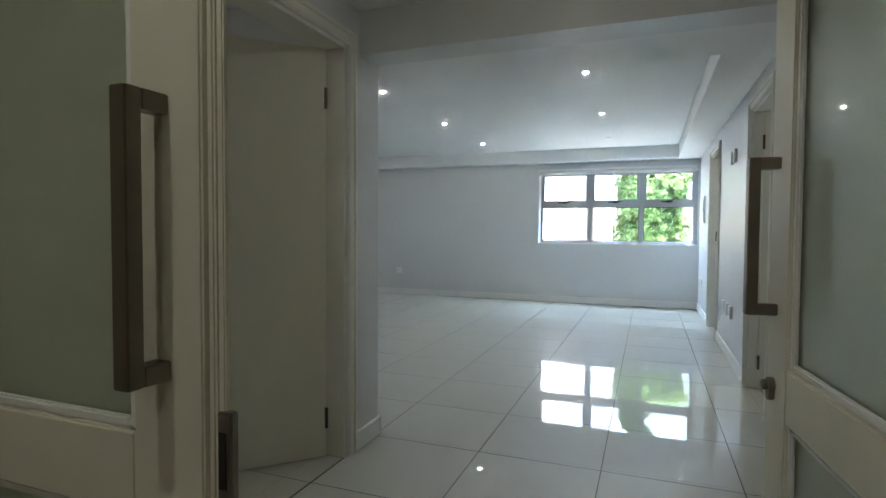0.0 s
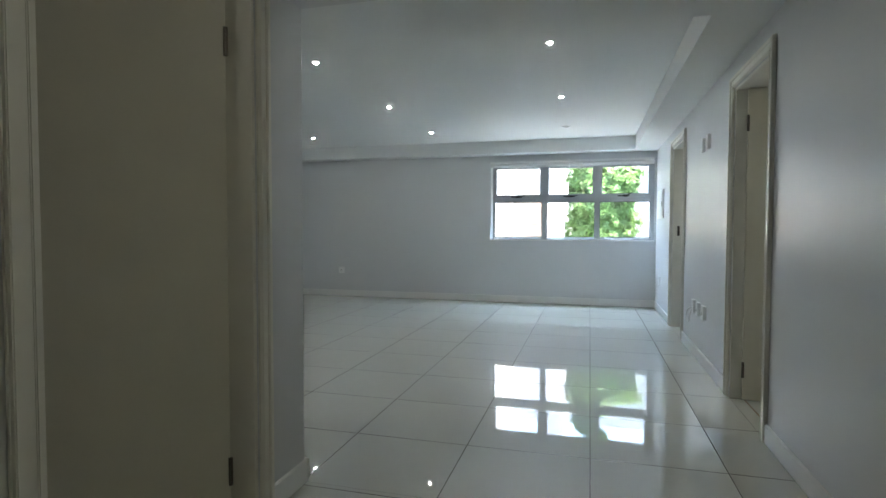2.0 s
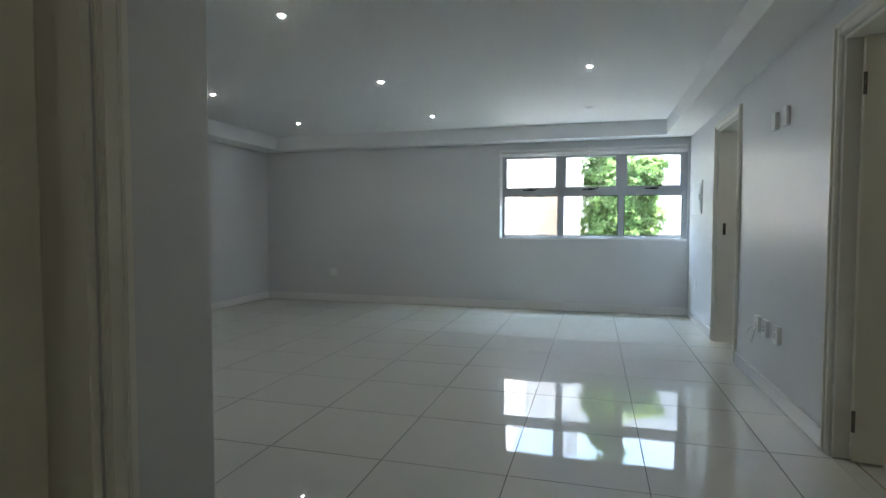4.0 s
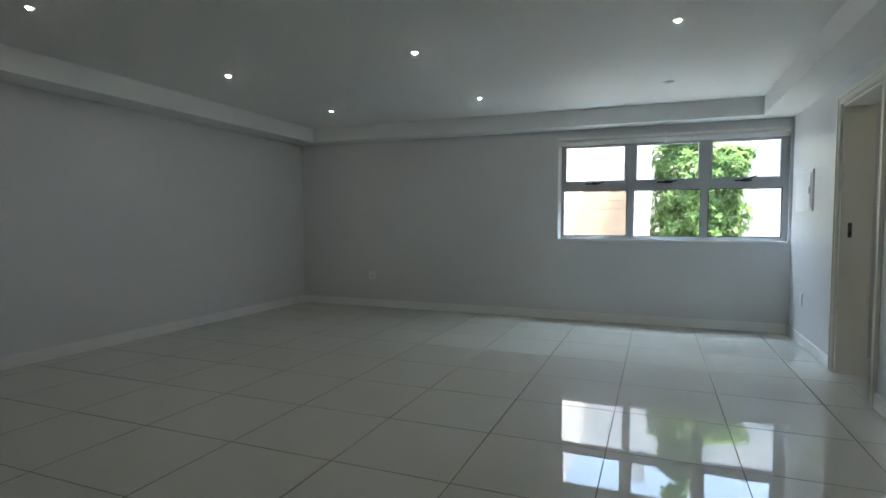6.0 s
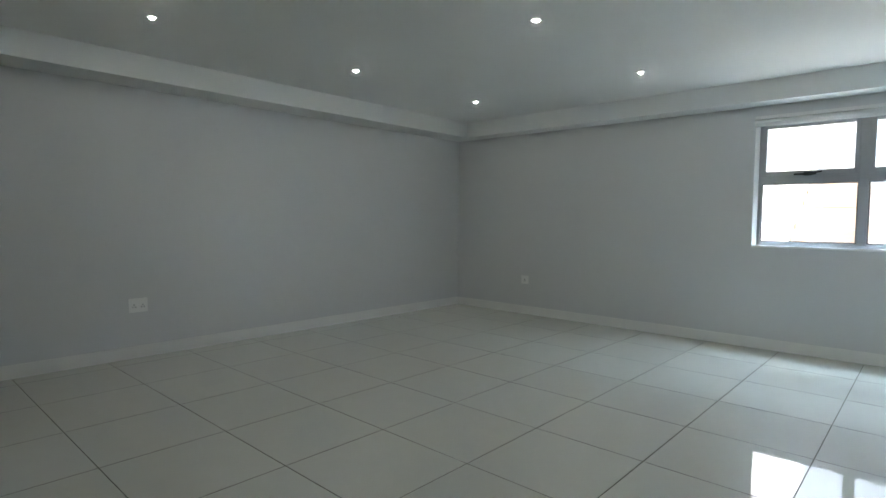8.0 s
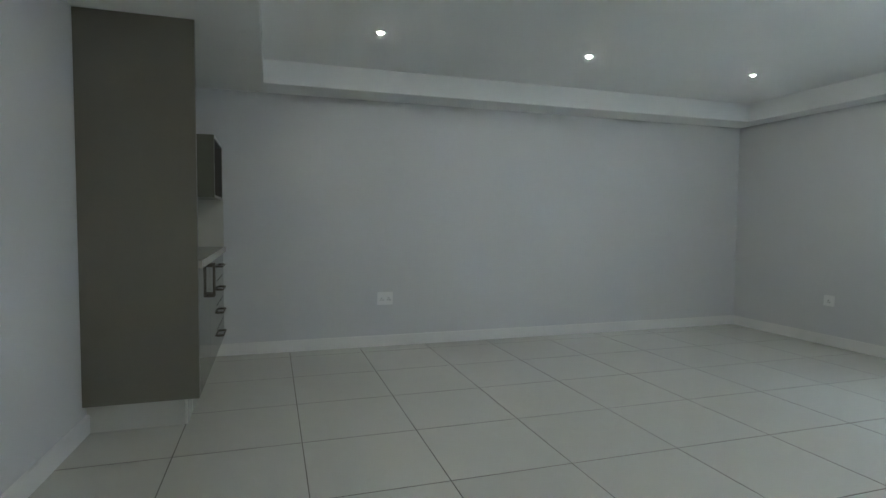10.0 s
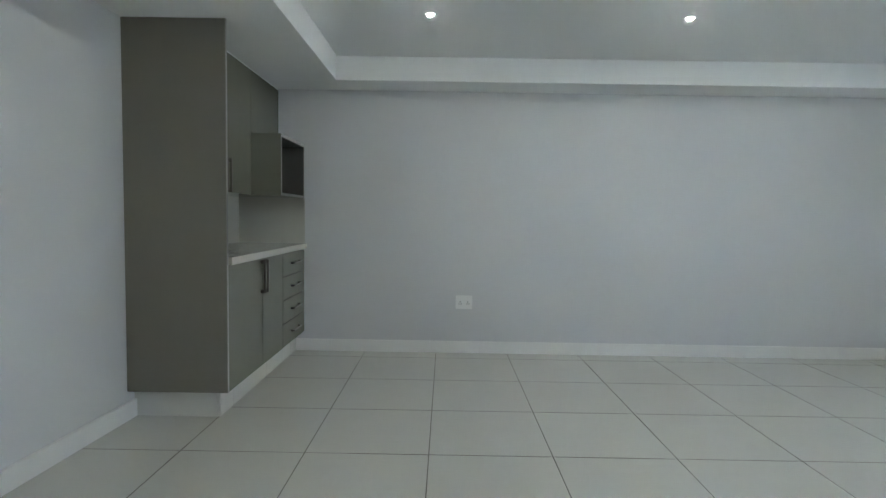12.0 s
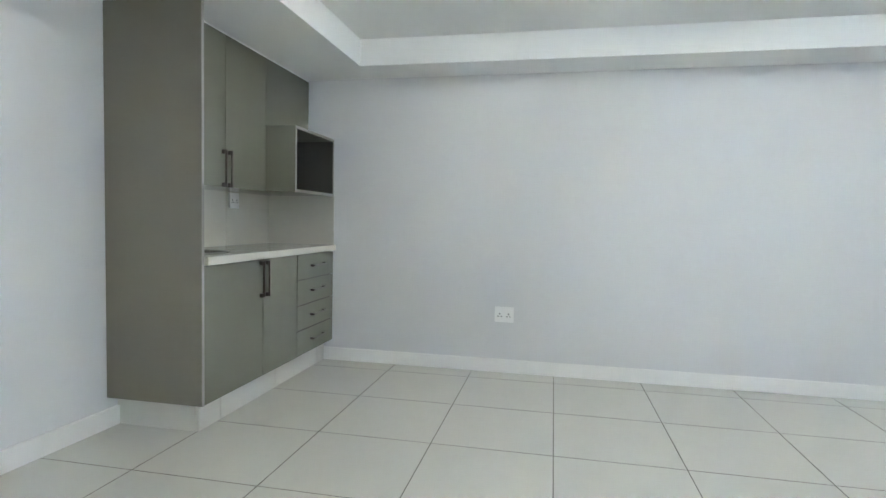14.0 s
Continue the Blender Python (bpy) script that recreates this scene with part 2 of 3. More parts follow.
def skirting(name, x0, x1, y0, y1, h=0.10):
    """A skirting board with a rounded, stepped top."""
    bm = bmesh.new()
    box(bm, x0, x1, y0, y1, 0.0, h)
    return struct(name, bm, M_TRIM, "white painted skirting board", "skirting", bevel=0.004)


T = 0.016
skirting("baseboard_north", XW + T, XE - T, YN - T, YN)
skirting("baseboard_west", XW, XW + T, 0.612, YN)
bm = bmesh.new()
prism(bm, ((-2.845, YS - 0.01), (XH, YC - 0.01), (XH + T, YC + T), (-2.79, YS + T), (-2.845, YS + T)), 0.0, 0.10)
struct("baseboard_south", bm, M_TRIM, "white painted skirting board", "skirting", bevel=0.003)
skirting("baseboard_east_1", XE - T, XE, D2[1] + 0.07, YN)
skirting("baseboard_east_2", XE - T, XE, D1[1] + 0.07, D2[0] - 0.07)
skirting("baseboard_east_3", XE - T, XE, YE, D1[0] - 0.07)
skirting("baseboard_hall_1", XH, XH + T, D3[1] + 0.07, YC)
skirting("baseboard_hall_2", XH, XH + T, YE, D3[0] - 0.07)


# ---- doorways ----
def door_frame(name, face, side, y0, y1, depth, label, h=DH):
    """Jambs, head and moulded architrave of a doorway in a wall that runs along y. side: the way the face looks."""
    top = empty(name, (0, 0, 0), label, "door frame", kind="structure")
    back = face - side * depth
    a, b = sorted((face - side * 0.002, back))
    pbox("jamb", (a, b, y0, y0 + 0.02, 0, h), M_FRAME, top, bevel=0.002)
    pbox("jamb", (a, b, y1 - 0.02, y1, 0, h), M_FRAME, top, bevel=0.002)
    pbox("head", (a, b, y0 + 0.02, y1 - 0.02, h - 0.02, h), M_FRAME, top, bevel=0.002)
    for w0, w1, d in ((0.0, 0.07, 0.014), (0.045, 0.067, 0.024), (0.006, 0.016, 0.019)):
        c, e = sorted((face + side * 0.001, face + side * d))
        bm = bmesh.new()
        box(bm, c, e, y0 - w1, y0 - w0, 0, h + w1)
        box(bm, c, e, y1 + w0, y1 + w1, 0, h + w1)
        box(bm, c, e, y0 - w0, y1 + w0, h + w0, h + w1)
        part("architrave", bm, M_FRAME, top, bevel=0.003)
    return top


def hinge(parent, x, y, z):
    bm = bmesh.new()
    cyl(bm, (x, y, z), 0.008, 0.10, "z", 12)
    box(bm, x - 0.003, x + 0.003, y - 0.012, y + 0.012, z - 0.045, z + 0.045)
    return part("hinge", bm, M_DARKMETAL, parent, "dark metal hinge")


def flush_door(name, at, turn, width, label, side=-1, h=DH):
    """A flat painted leaf, hinged at its origin, that reaches along local +x."""
    top = empty(name, at, label, "door", kind="structure")
    top.rotation_euler = (0, 0, radians(turn))
    pbox("leaf", (0.004, width, -0.02, 0.02, 0.008, h - 0.024), M_DOOR, top, bevel=0.002)
    for z in (0.20, 1.76):
        hinge(top, 0.004, side * 0.026, z)
    bm = bmesh.new()
    for s in (-1, 1):
        box(bm, width - 0.085, width - 0.045, s * 0.028 - 0.008, s * 0.028 + 0.008, 0.93, 1.10)
        cyl(bm, (width - 0.065, s * 0.045, 1.04), 0.009, 0.05, "y", 12)
        box(bm, width - 0.18, width - 0.055, s * 0.066 - 0.008, s * 0.066 + 0.008, 1.031, 1.049)
    part("door_handle", bm, M_STEEL, top, "brushed steel lever handle", bevel=0.002)
    return top


door_frame("door_frame_1", XE, -1, D1[0], D1[1], 0.20, "white moulded door frame with an open doorway")
f2 = door_frame("door_frame_2", XE, -1, D2[0], D2[1], 0.20, "white moulded door frame with a steel strike plate")
door_frame("door_frame_3", XH, 1, D3[0], D3[1], 0.15, "white moulded door frame in the hall", DH3)
pbox("strike_plate", (XE + 0.05, XE + 0.075, D2[1] - 0.024, D2[1] - 0.02, 1.02, 1.13), M_DARKMETAL, f2, "dark strike plate", 0.001)
pbox("strike_hole", (XE + 0.056, XE + 0.069, D2[1] - 0.0255, D2[1] - 0.024, 1.035, 1.07), M_BLACK, f2)
flush_door("door_1", (XE + 0.06, D1[1] - 0.045, 0), -7, 0.68, "white flush door standing open into the next room")
flush_door("door_3", (XH - 0.10, D3[1] - 0.03, 0), 226, 0.77, "white flush door standing half open", 1, DH3)

# rooms beyond the doorways, closed by plain walls
wall_x("wall_beyond_east", XE + 2.2, XE + 2.4, -2.3, YN, TOP, [], "plain painted wall of the next room", material=M_WALL)
wall_y("wall_beyond_east_south", 0.2, 0.35, XE + 0.2, XE + 2.2, TOP, [], "plain painted wall of the next room")
wall_y("wall_beyond_east_mid", 2.6, 2.75, XE + 0.2, XE + 2.2, TOP, [], "plain painted partition wall")
wall_y("wall_beyond_east_north", YN, YN + 0.2, XE + 0.2, XE + 2.4, TOP, [], "plain painted wall of the next room")
sbox("ceiling_beyond", (XE + 0.2, XE + 2.2, 0.35, YN, 2.4, TOP), M_CEIL, "plain white ceiling of the next rooms", "ceiling")
wall_x("wall_beyond_west", -2.4, -2.25, -2.3, YC - 0.12, TOP, [], "plain painted wall of the side room")
wall_y("wall_beyond_west_south", -2.3, -2.15, -2.25, XH - 0.15, TOP, [], "plain painted wall of the side room")
sbox("ceiling_side", (-2.25, XH - 0.15, -2.15, YS - 0.18, 2.4, TOP), M_CEIL, "plain white ceiling of the side room", "ceiling")
sbox("floor_beyond", (XE + 0.0885, XE + 2.2, 0.35, 2.6, -0.05, -0.0005), M_TILE, "pale tiled floor of the next room", "floor")
sbox("trim_threshold", (XE + 0.0805, XE + 0.088, D1[0] + 0.02, D1[1] - 0.02, -0.05, 0.0005), M_WOOD, "thin brown threshold strip in the doorway", "trim")
sbox("floor_passage", (XE + 0.081, XE + 2.2, 2.75, YN, -0.05, -0.002), M_TILE, "pale tiled floor of the passage", "floor")
wall_y("wall_passage", D2[1] + 0.0, D2[1] + 0.12, XE + 0.2, XE + 2.2, TOP, [], "plain painted wall of the passage")
sbox("baseboard_passage", (XE + 0.201, XE + 2.2, D2[1] - T, D2[1], 0.0, 0.125), M_TRIM, "white painted skirting board", "skirting")

# ---- entrance: frame, closed leaf, open leaf ----
fe = empty("door_frame_entry", (0, 0, 0), "cream painted frame of the double entrance door", "door frame", kind="structure")
pbox("jamb", (EX0, EX0 + 0.05, -2.16, YE, 0, EZ), M_DOOR, fe, bevel=0.003)
pbox("jamb", (EX1 - 0.05, EX1, -2.16, YE, 0, EZ), M_DOOR, fe, bevel=0.003)
pbox("head", (EX0 + 0.05, EX1 - 0.05, -2.16, YE, EZ - 0.05, EZ), M_DOOR, fe, bevel=0.003)


def pull_handle(parent, x, side, z0=0.93, z1=1.28):
    """A square-section steel pull handle that stands off the leaf's face."""
    y = side * 0.022
    bm = bmesh.new()
    w = 0.0125
    a, b = sorted((y + side * 0.038, y + side * 0.060))
    box(bm, x - w, x + w, a, b, z0, z1)
    c, d = sorted((y, y + side * 0.038))
    box(bm, x - w, x + w, c, d, z0, z0 + 0.024)
    box(bm, x - w, x + w, c, d, z1 - 0.024, z1)
    return part("pull_handle", bm, M_PULL, parent, "square bronzed steel pull handle", 0.0015)


def entry_leaf(name, at, turn, width, label, lip):
    """A half-glazed panelled leaf, hinged at its origin, reaching along local +x; local -y is the outer face."""
    top = empty(name, at, label, "door", kind="structure")
    top.rotation_euler = (0, 0, radians(turn))
    h, s, t = 2.04, 0.115, 0.022
    e = width - 0.030 if lip else width
    pbox("stile", (0.0, s, -t, t, 0.01, h), M_DOOR, top, bevel=0.003)
    pbox("stile", (e - s, e, -t, t, 0.01, h), M_DOOR, top, bevel=0.003)
    pbox("bottom_rail", (s, e - s, -t, t, 0.01, 0.20), M_DOOR, top, bevel=0.003)
    pbox("lock_rail", (s, e - s, -t, t, 0.745, 0.855), M_DOOR, top, bevel=0.003)
    pbox("top_rail", (s, e - s, -t, t, 1.93, h), M_DOOR, top, bevel=0.003)
    pbox("lower_pane", (s - 0.004, e - s + 0.004, -0.004, 0.004, 0.196, 0.749), M_FROST, top, "frosted green lower glass pane")
    g = pbox("glass_pane", (s - 0.004, e - s + 0.004, -0.004, 0.004, 0.851, 1.934), M_FROST, top, "frosted green glass pane")
    for y0, y1 in ((-t + 0.006, -0.005), (0.005, t - 0.006)):
        bm = bmesh.new()
        for z0, z1 in ((0.855, 1.93), (0.20, 0.745)):
            w = 0.016
            box(bm, s, s + w, y0, y1, z0, z1)
            box(bm, e - s - w, e - s, y0, y1, z0, z1)
            box(bm, s + w, e - s - w, y0, y1, z0, z0 + w)
            box(bm, s + w, e - s - w, y0, y1, z1 - w, z1)
        part("glazing_bead", bm, M_TRIM, top, bevel=0.004)
    if lip:
        pbox("rebate_lip", (e + 0.0003, e + 0.012, -0.014, -0.0005, 0.01, h), M_DOOR, top, bevel=0.003)
        pbox("rebate_strip", (e + 0.0123, width - 0.007, -0.010, -0.0005, 0.01, h), M_DOOR, top, bevel=0.002)
        k = pbox("lock_keep", (e + 0.0125, width + 0.005, -0.0135, -0.0003, 0.70, 0.895), M_STEEL, top, "worn steel lock keep", 0.002)
        for z0, z1 in ((0.80, 0.87), (0.72, 0.785)):
            pbox("keep_slot", (e + 0.016, width - 0.003, -0.0148, -0.0136, z0, z1), M_BLACK, k)
    pull_handle(top, e - 0.062, -1)
    pull_handle(top, e - (0.067 if lip else 0.048), 1, *((0.938, 1.28) if lip else (0.955, 1.285)))
    if not lip:
        bm = bmesh.new()
        for sy in (-1, 1):
            for z, r in ((0.806, 0.0165), (0.786, 0.0125)):
                cyl(bm, (e - 0.045, sy * 0.028, z), r, 0.012, "y", 24)
            box(bm, e - 0.0575, e - 0.0325, sy * 0.028 - 0.006, sy * 0.028 + 0.006, 0.786, 0.806)
            cyl(bm, (e - 0.045, sy * 0.038, 0.806), 0.011, 0.012, "y", 20)
        part("lock_cylinder", bm, M_PULL, top, "round steel lock cylinder", 0.001)
    for z in (0.25, 1.0, 1.8):
        hinge(top, 0.0, t + 0.006, z)
    return top


entry_leaf("door_entry_left", (EX0 + 0.060, -2.088, 0.012), 0, 0.780, "closed cream half-glazed entrance leaf with frosted glass", True)
entry_leaf("door_entry_right", (EX1 - 0.075, YE + 0.01, 0.0), 96.1, 0.80, "open cream half-glazed entrance leaf with frosted glass", False)

# lobby in front of the entrance
wall_x("wall_porch_west", -1.6, -1.45, -5.0, -2.3, 2.9, [], "plain painted lobby wall", material=M_PORCH)
wall_x("wall_porch_east", 2.4, 2.55, -5.0, -2.3, 2.9, [], "plain painted lobby wall", material=M_PORCH)
wall_y("wall_porch_south", -5.15, -5.0, -1.6, 2.55, 2.9, [], "plain painted lobby wall", material=M_PORCH)
wall_y("wall_front", -2.3, -2.15, -1.6, EX0, 2.9, [], "plain painted outer wall", material=M_PORCH)
wall_y("wall_front_east", -2.3, -2.15, EX1, 2.55, 2.9, [], "plain painted outer wall", material=M_PORCH)
sbox("ceiling_porch", (-1.45, 2.4, -5.0, -2.3, 2.45, 2.9), M_CEIL, "plain white lobby ceiling", "ceiling")
sbox("porch_floor", (-1.6, 2.55, -5.0, -2.09, -0.08, -0.006), M_GROUND, "paved lobby floor", "floor")

# ---- garden outside the window ----
sbox("ground", (-400, 400, YN + 0.23, 800, -0.2, 0.0), M_GROUND, "paved garden ground outside the window", "ground")


def leafy_bush(name, at, w, d, h, count, seed, label):
    """A bush: a few tapered stems with twigs, and many folded leaves in uneven clumps."""
    rnd = random.Random(seed)
    top = empty(name, at, label, "bush")
    bm = bmesh.new()
    tips = []
    for i in range(7):
        x, y = rnd.uniform(-w * 0.2, w * 0.2), rnd.uniform(-d * 0.2, d * 0.2)
        p, dirn = Vector((x, y, 0)), Vector((rnd.uniform(-0.25, 0.25), rnd.uniform(-0.2, 0.2), 1)).normalized()
        r, n = 0.011, 7
        for k in range(n):
            q = p + dirn * (h * 0.72 / n)
            dirn = (dirn + Vector((rnd.uniform(-0.2, 0.2), rnd.uniform(-0.2, 0.2), 0))).normalized()
            m = (p + q) / 2
            bmesh.ops.create_cone(bm, cap_ends=True, segments=7, radius1=r, radius2=r * 0.85, depth=(q - p).length * 1.05,
                                  matrix=Matrix.Translation(m) @ (q - p).to_track_quat("Z", "Y").to_matrix().to_4x4())
            r *= 0.85
            p = q
            tips.append(q.copy())
    part("stem", bm, M_BARK, top, "brown woody stems")
    verts, faces = [], []
    lobes = [(rnd.uniform(-0.10, 0.08) * w, rnd.uniform(-0.12, 0.12) * d, z, rnd.uniform(0.46, 0.52) * w) for z in (0.25, 0.6, 0.95, 1.3, 1.62)]
    lobes += [(0.08 * w, 0.0, 1.90, 0.42 * w), (0.28 * w, -0.1 * d, 2.00, 0.25 * w), (0.46 * w, 0.0, 2.18, 0.13 * w), (-0.18 * w, 0.0, 2.10, 0.30 * w),
              (-0.10 * w, 0.1 * d, 2.45, 0.22 * w), (-0.20 * w, 0.1 * d, 2.75, 0.20 * w), (-0.06 * w, 0.0, h - 0.5, 0.18 * w), (-0.16 * w, 0.0, h - 0.2, 0.14 * w)]
    weights = [lb[3] ** 2 for lb in lobes]
    outline = ((0.0, 0.0, 0.0), (-0.55, 0.30, 0.06), (0.0, 0.35, -0.05), (0.55, 0.30, 0.06), (-0.62, 0.62, 0.03), (0.0, 0.65, -0.10), (0.62, 0.62, 0.03), (0.0, 1.0, -0.26))
    tris = ((0, 2, 1), (0, 3, 2), (1, 2, 5, 4), (2, 3, 6, 5), (4, 5, 7), (5, 6, 7))
    for i in range(count // 9):
        lx, ly, lz, lr = rnd.choices(lobes, weights)[0]
        u = Vector((rnd.gauss(0, 1), rnd.gauss(0, 1), rnd.gauss(0, 1))).normalized()
        r = lr * rnd.uniform(0.45, 1.05)
        c = Vector((lx + u.x * r, ly + u.y * r * d / w, lz + u.z * r * 0.85))
        if c.z < 0.06:
            continue
        # a rosette of drooping leaves at a twig's tip, facing outward and up
        axis = (u + Vector((0, 0, 0.55)) + Vector((rnd.gauss(0, 0.25), rnd.gauss(0, 0.25), rnd.gauss(0, 0.2)))).normalized()
        q = axis.to_track_quat("Z", "Y").to_matrix()
        size, spin = rnd.uniform(0.8, 1.2), rnd.uniform(0, 6.28)
        for k in range(9):
            ln, wd = rnd.uniform(0.085, 0.13) * size, rnd.uniform(0.044, 0.062) * size
            rot = q @ Euler((rnd.uniform(-0.35, 0.75), rnd.uniform(-0.35, 0.35), spin + k * 2.4)).to_matrix()
            base = len(verts)
            for vx, vy, vz in outline:
                verts.append(c + rot @ Vector((vx * wd * 0.5, vy * ln, vz * ln)))
            faces += [tuple(base + n for n in f) for f in tris]
    me = bpy.data.meshes.new("leaves")
    me.from_pydata([tuple(v) for v in verts], [], faces)
    me.materials.append(M_LEAF)
    ob = new("leaves", me)
    ob.parent = top
    tagged(ob, "dense small glossy green leaves", kind="stuff")
    return top


leafy_bush("garden_bush", (0.775, 8.98, 0.0), 1.36, 0.98, 3.5, 26000, 5, "tall dense green bush in front of a white garden wall")


def garden_stair(x0, x1, y0, n, rise=0.174, go=0.30):
    top = empty("garden_stair", ((x0 + x1) / 2, y0, 0), "terracotta tiled garden steps between white walls", "stairs", kind="structure")
    for i in range(n):
        y, z = y0 + i * go, (i + 1) * rise
        st = pbox("step", (x0 - (x0 + x1) / 2, x1 - (x0 + x1) / 2, y - y0, y - y0 + go + 0.02, max(0, z - rise - 0.02), z - 0.03), M_STEP, top, bevel=0.003)
        pbox("tread", (x0 - (x0 + x1) / 2, x1 - (x0 + x1) / 2, y - y0 - 0.02, y - y0 + go, z - 0.028, z), M_STEP, top, bevel=0.006)
    return top


garden_stair(-1.13, -0.22, 7.9, 10)
wall_x("garden_wall_side", -0.20, 0.115, 8.6, 11.5, 3.0, [], "white plastered wall at the side of the garden beside the steps", material=M_PLASTER, z0=0.0)
wall_x("garden_wall_west", -1.45, -1.15, 7.6, 11.5, 3.3, [], "white plastered wall at the side of the garden", material=M_PLASTER, z0=0.0)
wall_y("garden_wall_back", 11.5, 11.75, -6.0, 6.0, 3.7, [], "white plastered garden boundary wall", material=M_PLASTER, z0=0.0)
wall_y("garden_wall_mid", 10.1, 10.3, 0.116, 6.0, 2.70, [], "white plastered wall at the side of the garden behind the bush", material=M_PLASTER, z0=0.0)

# unseen wall, added to bounce daylight through the window onto the west wall
wall_x("garden_bounce_wall", 3.1, 3.3, YN + 0.23, 10.1, 4.2, [], "white plastered wall at the side of the garden", material=M_PLASTER, z0=0.0)

# ---- window ----
win = empty("window_1", (0, YN + 0.07, 0), "white aluminium six-pane window with open-fold blind above", "window", kind="structure")
wx0, wx1, wz0, wz1 = WIN
ZT0 = 1.487
MUL = (-0.066, 0.682)


def wbar(name, b, bevel=0.004):
    return pbox(name, b, M_ALU, win, bevel=bevel)


wbar("window_frame", (wx0, wx0 + 0.055, -0.03, 0.04, wz0, wz1))
wbar("window_frame", (wx1 - 0.05, wx1, -0.03, 0.04, wz0, wz1))
wbar("window_frame", (wx0 + 0.0555, wx1 - 0.0505, -0.03, 0.04, wz0, wz0 + 0.055))
wbar("window_frame", (wx0 + 0.0555, wx1 - 0.0505, -0.03, 0.04, wz1 - 0.055, wz1))
for mx in MUL:
    wbar("mullion", (mx - 0.034, mx + 0.034, -0.03, 0.04, wz0 + 0.0555, wz1 - 0.0555))
cells = [(wx0 + 0.0555, MUL[0] - 0.0345), (MUL[0] + 0.0345, MUL[1] - 0.0345), (MUL[1] + 0.0345, wx1 - 0.0505)]
for a, b in cells:
    wbar("transom", (a, b, -0.03, 0.04, ZT0, 1.5486))
    pane = pbox("pane", (a, b, 0.004, 0.010, wz0 + 0.0555, ZT0), M_WIN, win, "clear fixed pane")
    pane.visible_shadow = False
    bm = bmesh.new()
    w = 0.008
    box(bm, a, a + w, -0.012, 0.0035, wz0 + 0.0555, ZT0)
    box(bm, b - w, b, -0.012, 0.0035, wz0 + 0.0555, ZT0)
    box(bm, a + w, b - w, -0.012, 0.0035, wz0 + 0.0555, wz0 + 0.0555 + w)
    box(bm, a + w, b - w, -0.012, 0.0035, ZT0 - w, ZT0)
    part("gasket", bm, M_GASKET, win, "dark rubber gasket")
    s = 0.032
    z0, z1 = 1.549, wz1 - 0.0585
    bm = bmesh.new()
    box(bm, a + 0.0004, a + s, -0.042, 0.025, z0, z1)
    box(bm, b - s, b - 0.0004, -0.042, 0.025, z0, z1)
    box(bm, a + s, b - s, -0.042, 0.025, z0, z0 + 0.05)
    box(bm, a + s, b - s, -0.042, 0.025, z1 - 0.04, z1)
    sash = part("sash", bm, M_ALU, win, "top-hung opening sash", 0.003)
    pane = pbox("pane", (a + s, b - s, -0.002, 0.004, z0 + 0.05, z1 - 0.04), M_WIN, sash, "clear pane")
    pane.visible_shadow = False
    c = (a + b) / 2
    bm = bmesh.new()
    box(bm, c - 0.10, c + 0.06, -0.064, -0.0425, z0 + 0.008, z0 + 0.024)
    box(bm, c - 0.03, c + 0.03, -0.056, -0.0425, z0 + 0.002, z0 + 0.034)
    v = box(bm, c + 0.0, c + 0.105, -0.080, -0.066, z0 + 0.010, z0 + 0.022)
    bmesh.ops.rotate(bm, verts=v, cent=(c, -0.07, z0 + 0.016), matrix=Matrix.Rotation(radians(-24 if b > 1 else -9), 3, "Y"))
    part("window_handle", bm, M_BLACK, sash, "black casement stay handle", 0.002)
pbox("window_sill", (wx0 + 0.002, wx1 - 0.002, -0.085, -0.031, wz0 + 0.001, wz0 + 0.02), M_TRIM, win, "white painted inner sill", 0.004)

bm = bmesh.new()
prism(bm, ((wx0 + 0.0005, -0.070), (wx0 + 0.030, -0.0315), (wx0 + 0.0005, -0.0315)), wz0 + 0.021, wz1 - 0.001)
part("splayed_reveal", bm, M_TRIM, win, "white plastered reveal edge")

# blind gathered up at the window's head
bl = empty("roman_blind", (0.3, YN, 2.03), "white fabric blind gathered up at the window head", "blind")
BX0, BX1 = wx0 + 0.002 - 0.3, wx1 - 0.012 - 0.3
pbox("head_rail", (BX0, BX1, -0.044, -0.002, 0.030, 0.058), M_TRIM, bl, "white head rail", 0.003)
for i, (y0, y1, z0, z1) in enumerate(((-0.030, -0.003, -0.034, 0.026), (-0.054, -0.031, -0.016, 0.027))):
    # a rolled fold: rounded in section, sagging a little along its length
    bm = bmesh.new()
    n, rings = 36, []
    for k in range(n + 1):
        x = BX0 + (BX1 - BX0) * k / n
        sag = 0.0025 * math.sin(k * 0.9 + i * 2) + 0.0015 * math.sin(k * 2.3)
        rings.append([bm.verts.new((x, (y0 + y1) / 2 + (y1 - y0) / 2 * math.cos(a), (z0 + z1) / 2 + sag + (z1 - z0) / 2 * math.sin(a)))
                      for a in [2 * math.pi * m / 12 for m in range(12)]])
    for r0, r1 in zip(rings, rings[1:]):
        for m in range(12):
            bm.faces.new((r0[m], r0[(m + 1) % 12], r1[(m + 1) % 12], r1[m]))
    bm.faces.new(rings[0])
    bm.faces.new(rings[-1][::-1])
    part("fabric_fold", bm, M_BLIND, bl, smooth=True)
bm = bmesh.new()
cyl(bm, (-0.012, -0.060, 0.024), 0.0022, 0.10, "z", 8)
cyl(bm, (-0.012, -0.060, 0.058), 0.011, 0.022, "z", 12, 0.007)
cyl(bm, (-0.012, -0.060, -0.034), 0.012, 0.026, "z", 12, 0.005)
part("pull_cord", bm, M_PLASTIC, bl, "white cord with two small knobs")

